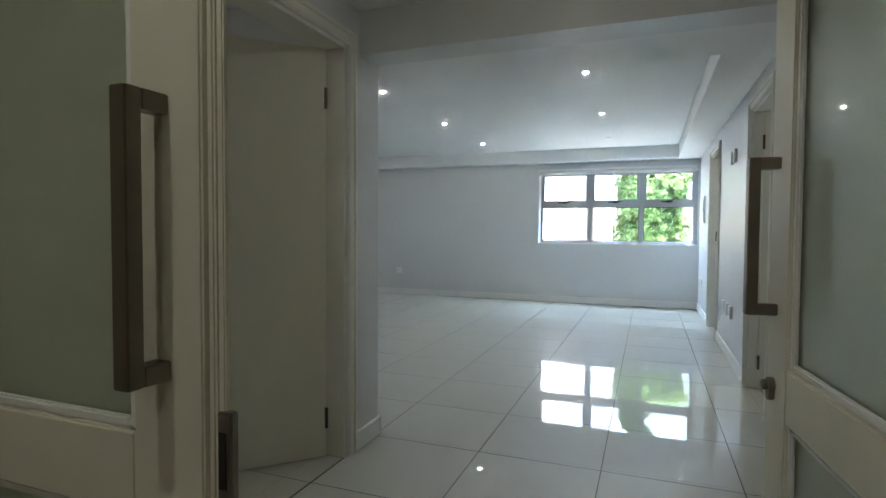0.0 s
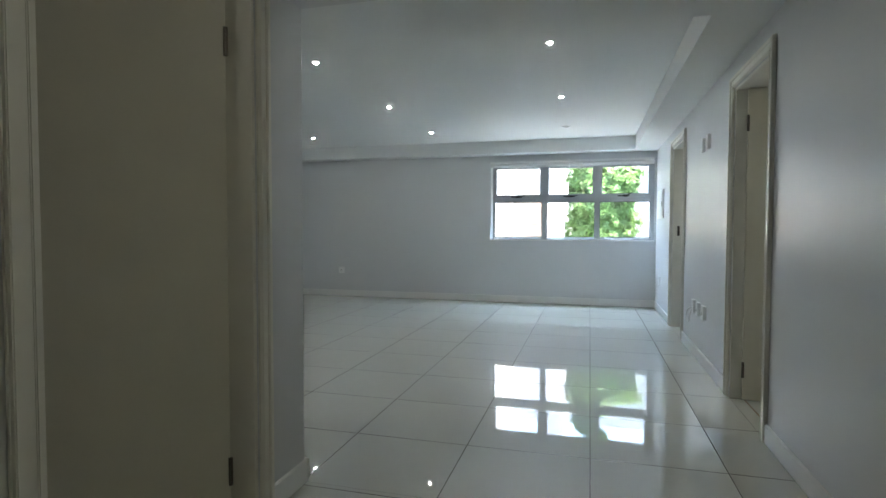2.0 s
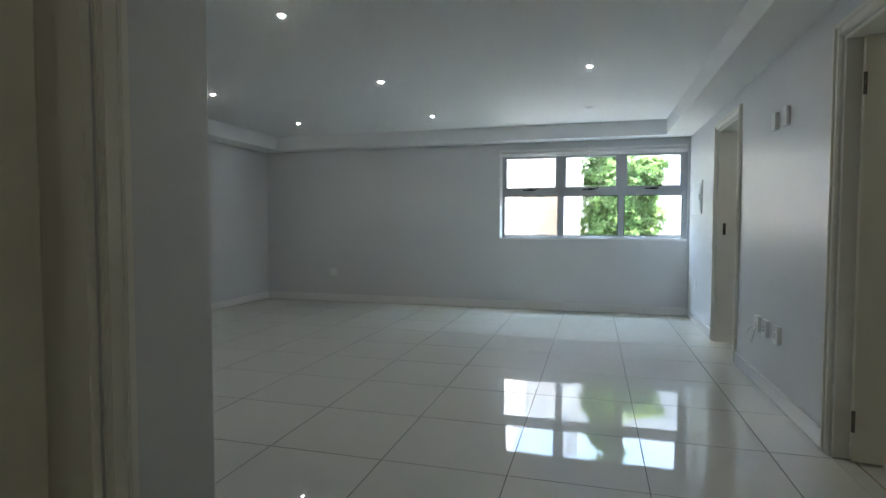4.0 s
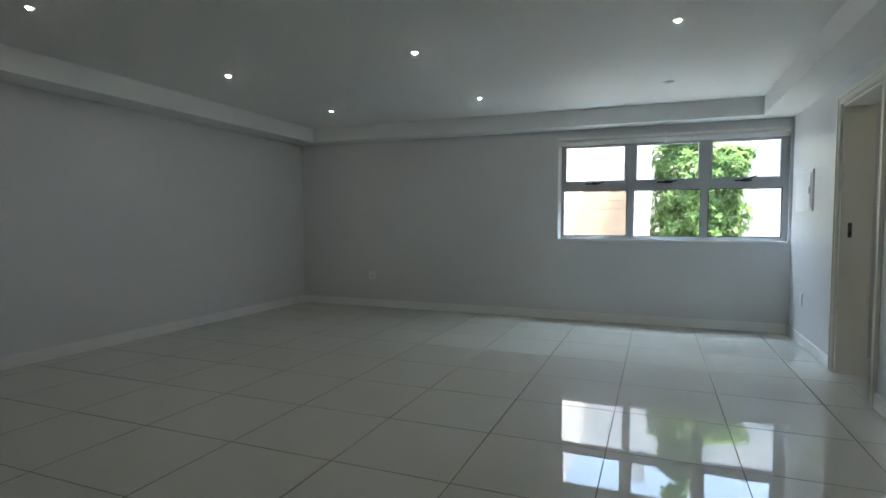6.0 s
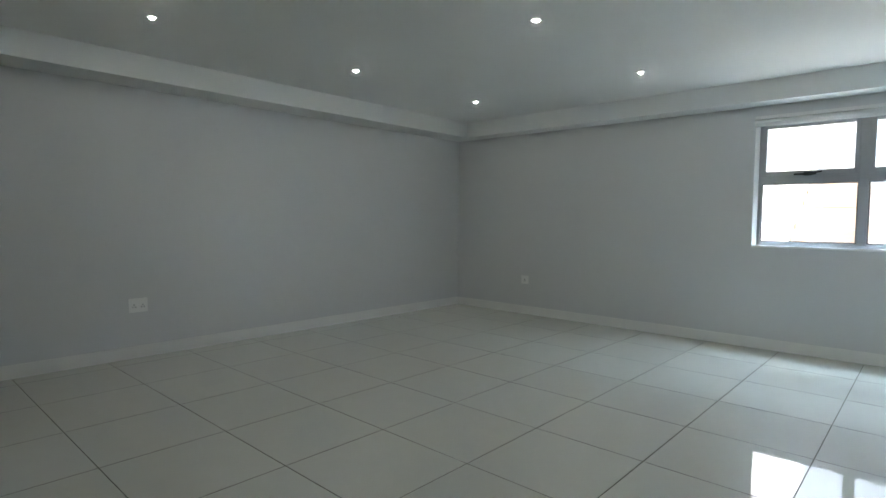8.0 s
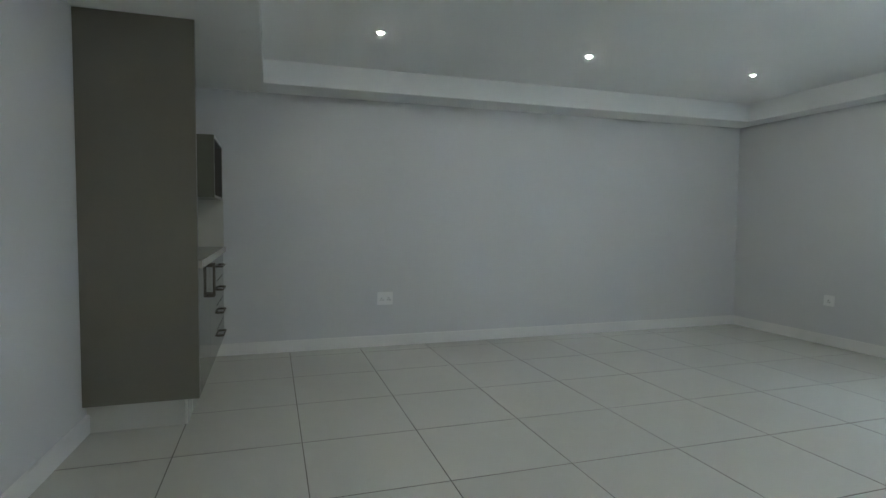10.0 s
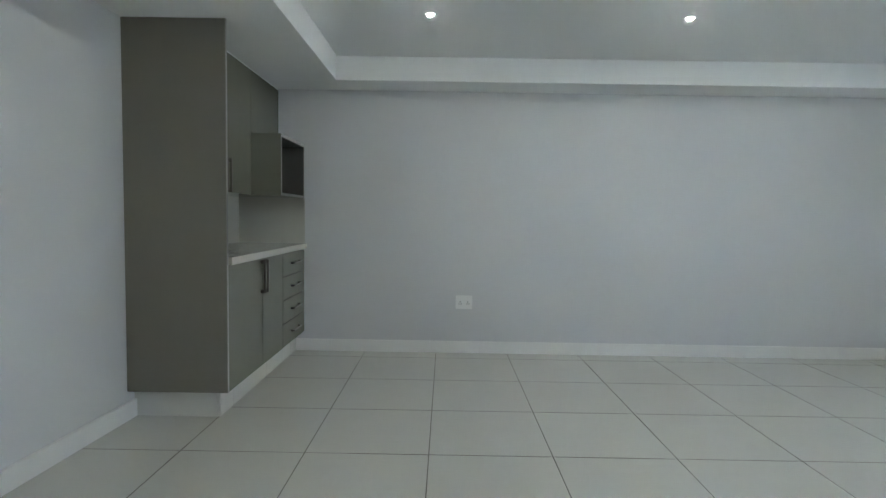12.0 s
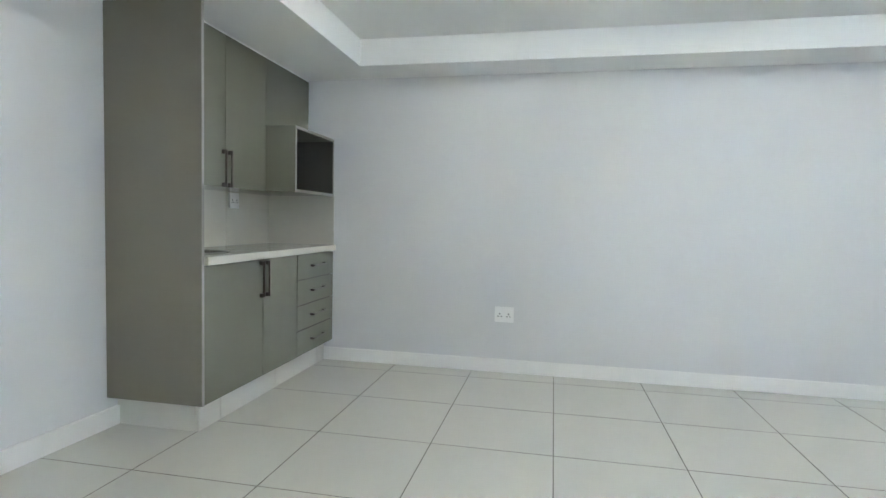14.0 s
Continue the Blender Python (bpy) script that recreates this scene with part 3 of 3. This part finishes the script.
# ---- downlights and detector ----
GX, GY = (-3.176, -1.450, 0.307), (1.750, 3.308, 4.866)


def downlight(at):
    top = empty("downlight", at, "lit recessed white ceiling downlight", "downlight", "ceiling downlights")
    bm = bmesh.new()
    cyl(bm, (0, 0, -0.003), 0.030, 0.006, "z", 32, 0.026)
    part("bezel", bm, M_PLASTIC, top, "white ring", smooth=False)
    bm = bmesh.new()
    cyl(bm, (0, 0, -0.0075), 0.0115, 0.003, "z", 28)
    part("lamp_face", bm, M_LAMP, top, "bright lamp face")
    return top


first = downlight((GX[0], GY[0], CEIL))
for i, gx in enumerate(GX):
    for j, gy in enumerate(GY):
        if (i, j) not in ((0, 0), (2, 2)):
            copy_thing(first, Matrix.Translation((gx, gy, CEIL)))
warm = downlight((0.20, -2.80, 2.45))
tagged(warm, "lit warm recessed downlight in the lobby", "downlight", "lobby downlights")
for o in warm.children:
    if o.name.startswith("lamp_face"):
        o.data.materials[0] = M_WARM
# a second, unseen lobby lamp, added for more warm light
copy_thing(warm, Matrix.Translation((0.9, -4.1, 2.45)))
# unseen lamps added to brighten what shows through the east doorways
for at in ((XE + 0.9, 3.75, 2.40), (XE + 1.1, 1.3, 2.40)):
    tagged(copy_thing(warm, Matrix.Translation(at)), "unseen warm downlight added to brighten a side room")
hall_lamp = downlight((0.44, -1.05, HALLC))
tagged(hall_lamp, "lit warm recessed downlight in the hall ceiling", group="hall downlight")
for o in hall_lamp.children:
    if o.name.startswith("lamp_face"):
        o.data.materials[0] = M_WARM_DIM
# unseen dim lamp, added so the space above the half-open door isn't black
tagged(copy_thing(hall_lamp, Matrix.Translation((-1.6, -1.3, 2.40))), "unseen dim warm downlight added to lift the side room", "downlight", "side room downlight")
det = empty("smoke_detector", (0.284, 4.866, CEIL), "small round white unlit ceiling fitting", "detector")
bm = bmesh.new()
cyl(bm, (0, 0, -0.005), 0.052, 0.010, "z", 32, 0.044)
part("base", bm, M_PLASTIC, det)
bm = bmesh.new()
cyl(bm, (0, 0, -0.014), 0.030, 0.008, "z", 28, 0.022)
part("cover", bm, M_PLASTIC, det, "small domed cover")


# ---- sockets and plates ----
def plate(name, at, turn, w, h, label, category, holes=0, group="", deep=0.010):
    """A wall plate in local x-z, standing proud towards local -y."""
    top = empty(name, at, label, category, group)
    top.rotation_euler = (0, 0, radians(turn))
    if deep > 0.012:
        pbox("back_box", (-w / 2 + 0.004, w / 2 - 0.004, -deep + 0.0085, 0.0, -h / 2 + 0.004, h / 2 - 0.004), M_PLASTIC, top, bevel=0.002)
    pbox("faceplate", (-w / 2, w / 2, -deep, -deep + 0.008 if deep > 0.012 else 0.0, -h / 2, h / 2), M_PLASTIC, top, bevel=0.003)
    for k in range(holes):
        cx = (k - (holes - 1) / 2) * w * 0.46
        bm = bmesh.new()
        for dx, dz, r in ((0, 0.012, 0.0045), (-0.011, -0.006, 0.004), (0.011, -0.006, 0.004)):
            cyl(bm, (cx + dx, -deep - 0.0005, dz - 0.008), r, 0.002, "y", 12)
        part("pin_holes", bm, M_BLACK, top, "three dark pin holes")
        pbox("switch", (cx - 0.008, cx + 0.008, -deep - 0.0045, -deep - 0.0005, h / 2 - 0.030, h / 2 - 0.012), M_PLASTIC, top, bevel=0.002)
    return top


plate("wall_socket", (XW, 2.03, 0.432), 90, 0.14, 0.115, "white double wall socket above the skirting", "socket", 2, "sockets")
plate("wall_socket", (-3.30, YN, 0.42), 0, 0.10, 0.10, "white wall socket on the window wall", "socket", 1, "sockets")
plate("wall_plate", (XE, 5.50, 0.42), -90, 0.07, 0.115, "small white blank wall plate", "wall plate")
for k, (yy, n) in enumerate(((3.03, 1), (2.85, 1), (2.62, 1))):
    plate("wall_socket", (XE, yy, 0.432), -90, 0.10, 0.115, "white wall socket in a row of three", "socket", n, "row of sockets", 0.026)
plate("wall_plate", (XE, 2.77, 1.772), -90, 0.08, 0.115, "white blank plate high on the wall", "wall plate", 0, "high plates", 0.024)
plate("wall_plate", (XE, 2.57, 1.772), -90, 0.08, 0.115, "white blank plate high on the wall", "wall plate", 0, "high plates", 0.024)
cord = empty("loose_cable", (XE - 0.03, 3.03, 0.38), "short loose white cable looped from a wall socket", "cable")
cu = bpy.data.curves.new("cable_curve", "CURVE")
cu.dimensions, cu.bevel_depth, cu.resolution_u = "3D", 0.004, 8
sp = cu.splines.new("BEZIER")
pts = ((0.0, 0.0, 0.04), (-0.025, 0.045, 0.01), (-0.03, 0.055, -0.06), (-0.025, 0.0, -0.085), (-0.02, -0.03, -0.04), (-0.012, -0.06, 0.03))
sp.bezier_points.add(len(pts) - 1)
for bp_, p in zip(sp.bezier_points, pts):
    bp_.co = p
    bp_.handle_left_type = bp_.handle_right_type = "AUTO"
cu.materials.append(M_PLASTIC)
tmp = new("cable", cu)
me = bpy.data.meshes.new_from_object(tmp.evaluated_get(bpy.context.evaluated_depsgraph_get()))
bpy.data.objects.remove(tmp)
wire = new("wire", me)
wire.parent = cord

db = empty("distribution_board", (XE, 5.50, 1.415), "white electrical distribution board cover on the wall", "fuse box")
db.rotation_euler = (0, 0, radians(-90))
pbox("cover", (-0.30, 0.30, -0.014, 0.0, -0.185, 0.185), M_PLASTIC, db, bevel=0.006)
pbox("door", (-0.262, 0.262, -0.021, -0.0145, -0.15, 0.15), M_PLASTIC, db, "white hinged flap", 0.004)
pbox("latch", (0.215, 0.24, -0.025, -0.0215, -0.03, 0.03), M_EDGE, db, "grey latch", 0.001)

# ---- kitchenette ----
KX0, KX1, KY = XW, -2.77, 0.68       # wall end, outer end of the run, front of the doors
PZ, CT0, CT1 = 0.160, 0.866, 0.908   # plinth, worktop underside and top
WB, WT = 1.285, SOFFIT - 0.011       # wall units


def bar_handle(parent, c, length, axis):
    """A dark square bar pull on two feet, facing +y. c: its middle on the door's face."""
    x, y, z = c
    bm = bmesh.new()
    h = length / 2
    w = 0.006
    if axis == "z":
        box(bm, x - w, x + w, y + 0.022, y + 0.032, z - h, z + h)
        for s in (-1, 1):
            box(bm, x - w * 1.5, x + w * 1.5, y, y + 0.022, z + s * (h - 0.012) - 0.012, z + s * (h - 0.012) + 0.012)
    else:
        box(bm, x - h, x + h, y + 0.022, y + 0.032, z - w, z + w)
        for s in (-1, 1):
            box(bm, x + s * (h - 0.01) - 0.01, x + s * (h - 0.01) + 0.01, y, y + 0.022, z - w * 1.3, z + w * 1.3)
    return part("handle", bm, M_DARKMETAL, parent, "dark metal bar handle", 0.0015)


ep = empty("end_panel", (KX1 - 0.009, YS, 0), "tall glossy taupe end panel of the kitchenette", "cabinet panel")
pbox("panel", (-0.009, 0.009, 0.001, KY - YS, PZ, SOFFIT - 0.003), M_PANEL, ep, bevel=0.0015)
pbox("edge_band", (-0.009, 0.009, KY - YS + 0.0003, KY - YS + 0.0022, PZ, SOFFIT - 0.003), M_EDGE, ep, "pale edge strip")
pl = empty("plinth", (KX1 - 0.07, KY - 0.07, 0), "cream tiled kitchenette plinth", "plinth")
PXL = KX1 - 0.07
segs = [(KX0 - PXL + 0.001, -4.23 - PXL), (-4.23 - PXL, -3.63 - PXL), (-3.63 - PXL, -3.03 - PXL), (-3.03 - PXL, 0.0)]
for a, b in segs:
    pbox("board", (a + 0.0028, b - 0.0028, -0.015, 0.0, 0.0, PZ - 0.002), M_PLINTH, pl, bevel=0.0015)
pbox("return_board", (-0.015, 0.0, YS - (KY - 0.07) + 0.001, -0.016, 0.0, PZ - 0.002), M_PLINTH, pl, bevel=0.0015)

X1, X2, X3 = KX1 - 0.0185, -3.345, -3.785
bu = empty("base_cabinet", ((X1 + X3) / 2, YS, PZ), "glossy taupe two-door base cabinet", "cabinet")
cx = (X1 + X3) / 2
pbox("body", (X3 - cx + 0.001, X1 - cx - 0.001, 0.002, KY - YS - 0.021, 0, CT0 - PZ - 0.001), M_CAB, bu)
for a, b, hx in ((X2, X1, X2 + 0.03), (X3, X2, X2 - 0.03)):
    d = pbox("door", (a - cx + 0.0015, b - cx - 0.0015, KY - YS - 0.019, KY - YS, 0.0, CT0 - PZ - 0.006), M_CAB, bu, bevel=0.0015)
    bar_handle(d, (hx - cx, KY - YS, 0.745 - PZ), 0.215, "z")
du = empty("drawer_cabinet", ((X3 + KX0) / 2, YS, PZ), "glossy taupe cabinet with four drawers", "cabinet")
dx = (X3 + KX0) / 2
pbox("body", (KX0 - dx + 0.002, X3 - dx - 0.001, 0.002, KY - YS - 0.021, 0, CT0 - PZ - 0.001), M_CAB, du)
dz = (CT0 - 0.006 - PZ) / 4
for i in range(4):
    d = pbox("drawer_front", (KX0 - dx + 0.003, X3 - dx - 0.0015, KY - YS - 0.019, KY - YS, i * dz + 0.002, (i + 1) * dz - 0.002), M_CAB, du, bevel=0.0015)
    bar_handle(d, (-4.10 - dx, KY - YS, (i + 0.52) * dz), 0.22, "x")
wt = empty("worktop", ((KX0 + X1) / 2, YS, CT0), "cream stone worktop with an inset sink", "worktop")
wcx = (KX0 + X1) / 2
SX0, SX1, SY0, SY1 = -3.24, -2.90, 0.13, 0.43
bm = bmesh.new()
xs, xe = KX0 - wcx + 0.002, X1 - wcx - 0.001
box(bm, xs, SX0 - wcx, 0.002, KY - YS + 0.022, 0, CT1 - CT0)
box(bm, SX1 - wcx, xe, 0.002, KY - YS + 0.022, 0, CT1 - CT0)
box(bm, SX0 - wcx, SX1 - wcx, 0.002, SY0, 0, CT1 - CT0)
box(bm, SX0 - wcx, SX1 - wcx, SY1, KY - YS + 0.022, 0, CT1 - CT0)
part("slab", bm, M_STONE, wt)
sk = empty("sink", ((SX0 + SX1) / 2, YS + (SY0 + SY1) / 2, CT1), "small steel sink bowl set in the worktop", "sink")
bm = bmesh.new()
prof = [(1.12, 0.004), (1.10, 0.006), (0.99, 0.005), (0.97, -0.002), (0.93, -0.10), (0.80, -0.125), (0.10, -0.13)]
rings = []
for r, z in prof:
    ring = []
    for k in range(40):
        a = 2 * math.pi * k / 40
        ca, sa = math.cos(a), math.sin(a)
        ring.append(bm.verts.new((0.165 * r * math.copysign(abs(ca) ** 0.6, ca), 0.145 * r * math.copysign(abs(sa) ** 0.6, sa), z)))
    rings.append(ring)
for r0, r1 in zip(rings, rings[1:]):
    for k in range(40):
        bm.faces.new((r0[k], r0[(k + 1) % 40], r1[(k + 1) % 40], r1[k]))
bm.faces.new(rings[-1])
part("bowl", bm, M_STEEL, sk, smooth=True)
bm = bmesh.new()
cyl(bm, (0, 0, -0.126), 0.03, 0.006, "z", 20)
part("drain", bm, M_DARKMETAL, sk, "round drain")

sbox("splashback_3", (-3.801, X1 - 0.001, YS + 0.001, YS + 0.008, CT1 + 0.001, WB + 0.02), M_SPLASH, "glossy cream glazed splashback", "splashback", 0.0015)
sbox("splashback_1", (KX0 + 0.008, -3.8035, YS + 0.001, YS + 0.008, CT1 + 0.001, WB + 0.02), M_SPLASH, "glossy cream glazed splashback", "splashback")
sbox("splashback_2", (KX0 + 0.001, KX0 + 0.0075, YS + 0.001, KY + 0.005, CT1 + 0.001, WB - 0.001), M_SPLASH, "glossy cream glazed splashback", "splashback")

WY = 0.465
wu = empty("wall_cabinet", ((X1 + X3) / 2, YS, WB), "glossy taupe two-door wall cabinet reaching the ceiling", "wall cabinet")
pbox("body", (-3.745 - cx + 0.001, X1 - cx - 0.001, 0.009, WY - YS - 0.021, 0, WT - WB), M_CAB, wu)
for a, b, hx in ((-3.292, X1, -3.292 + 0.028), (-3.745, -3.292, -3.292 - 0.028)):
    d = pbox("door", (a - cx + 0.0008, b - cx - 0.0008, WY - YS - 0.019, WY - YS, 0.0, WT - WB - 0.001), M_CAB, wu, bevel=0.0015)
    bar_handle(d, (hx - cx, WY - YS, 1.392 - WB), 0.215, "z")
BXL = -3.748
wc = empty("corner_cabinet", ((BXL + KX0) / 2, YS, 1.725), "glossy taupe wall cabinet over the open box", "wall cabinet")
wx = (BXL + KX0) / 2
pbox("body", (KX0 - wx + 0.002, BXL - wx - 0.001, 0.002, WY - YS - 0.021, 0.002, WT - 1.725), M_CAB, wc)
pbox("door", (KX0 - wx + 0.003, BXL - wx - 0.002, WY - YS - 0.019, WY - YS, 0.003, WT - 1.725 - 0.001), M_CAB, wc, bevel=0.0015)
ob_ = empty("open_box_shelf", ((BXL + KX0) / 2, YS, WB), "open-fronted taupe box shelf with pale edges", "shelf unit")
bz0, bz1, by = 0.0, 1.724 - WB, KY - YS
t = 0.018
x0, x1 = KX0 - wx + 0.001, BXL - wx - 0.001
pbox("side", (x1 - t, x1, 0.009, by - 0.002, bz0, bz1), M_CAB, ob_)
pbox("side", (x0, x0 + t, 0.009, by - 0.002, bz0, bz1), M_CAB, ob_)
pbox("bottom", (x0 + t, x1 - t, 0.009, by - 0.002, bz0, bz0 + t), M_CAB, ob_)
pbox("top", (x0 + t, x1 - t, 0.009, by - 0.002, bz1 - t, bz1), M_CAB, ob_)
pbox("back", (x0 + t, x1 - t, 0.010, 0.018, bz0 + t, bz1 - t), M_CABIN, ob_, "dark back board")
# thin sheets added over the inner faces to darken the box like shade
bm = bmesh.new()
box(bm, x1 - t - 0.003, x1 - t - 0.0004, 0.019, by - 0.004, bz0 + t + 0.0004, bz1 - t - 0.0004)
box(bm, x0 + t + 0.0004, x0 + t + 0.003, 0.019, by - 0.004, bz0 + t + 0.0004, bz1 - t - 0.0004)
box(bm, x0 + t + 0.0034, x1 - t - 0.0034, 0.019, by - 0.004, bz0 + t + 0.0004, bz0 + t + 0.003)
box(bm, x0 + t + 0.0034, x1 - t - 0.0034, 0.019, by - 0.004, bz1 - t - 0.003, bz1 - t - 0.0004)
part("shade_lining", bm, M_CABIN, ob_, "thin dark sheets added for the shade inside")
bm = bmesh.new()
box(bm, x1 - t, x1, by - 0.0018, by, bz0, bz1)
box(bm, x0, x0 + t, by - 0.0018, by, bz0, bz1)
box(bm, x0 + t, x1 - t, by - 0.0018, by, bz0, bz0 + t)
box(bm, x0 + t, x1 - t, by - 0.0018, by, bz1 - t, bz1)
part("edge_band", bm, M_EDGE, ob_, "pale edge strips")
fs = empty("filler_strip", ((X1 + KX0) / 2, WY, WT), "white filler strip between the wall cabinets and ceiling", "trim strip")
pbox("strip", (KX0 - (X1 + KX0) / 2 + 0.003, (X1 - KX0) / 2 - 0.002, -0.016, -0.003, 0.0005, 0.0105), M_TRIM, fs)
plate("wall_socket", (-3.89, YS + 0.008, 1.225), 180, 0.115, 0.11, "white wall socket on the splashback", "socket", 2, "sockets")

# ---- floor tiles ----
fl = sbox("floor", (XW - 0.1, XE + 0.08, -2.09, YN, -0.06, -0.0035), M_GROUT, "glossy cream porcelain tiled floor with dark joints", "floor")
P, G = 0.600, 0.0017


def tile_mesh(w, d):
    bm = bmesh.new()
    c = 0.0006
    lo = [bm.verts.new((x, y, -0.008)) for x, y in ((0, 0), (w, 0), (w, d), (0, d))]
    mi = [bm.verts.new((x, y, -0.0008)) for x, y in ((0, 0), (w, 0), (w, d), (0, d))]
    hi = [bm.verts.new((x, y, 0.0)) for x, y in ((c, c), (w - c, c), (w - c, d - c), (c, d - c))]
    for a, b in ((lo, mi), (mi, hi)):
        for k in range(4):
            bm.faces.new((a[k], a[(k + 1) % 4], b[(k + 1) % 4], b[k]))
    bm.faces.new(hi)
    me = finish("tile", bm, M_TILE)
    me.materials.append(M_GROUT)
    for p in me.polygons:
        p.material_index = 0 if p.normal.z > 0.99 else 1
    return me


full = tile_mesh(P - 2 * G, P - 2 * G)
areas = [(XW, XE, YC, YN), (XH, XE, -2.085, YC), (XE, XE + 0.08, D1[0] + 0.02, D1[1] - 0.02), (XE, XE + 0.08, D2[0] + 0.02, D2[1] - 0.02),
         (XH - 0.15, XH, D3[0] + 0.02, D3[1] - 0.02), (-2.25, XH - 0.15, -2.085, YC - 0.125)]
for ax0, ax1, ay0, ay1 in areas:
    for i in range(math.floor(ax0 / P), math.ceil(ax1 / P)):
        for j in range(math.floor(ay0 / P), math.ceil(ay1 / P)):
            tx0, tx1 = max(ax0, i * P + G), min(ax1, (i + 1) * P - G)
            ty0, ty1 = max(ay0, j * P + G), min(ay1, (j + 1) * P - G)
            if tx1 - tx0 < 0.012 or ty1 - ty0 < 0.012:
                continue
            whole = abs(tx1 - tx0 - P + 2 * G) < 1e-6 and abs(ty1 - ty0 - P + 2 * G) < 1e-6
            ob = new("tile", full if whole else tile_mesh(tx1 - tx0, ty1 - ty0))
            ob.location = (tx0, ty0, 0)
            ob.parent = fl
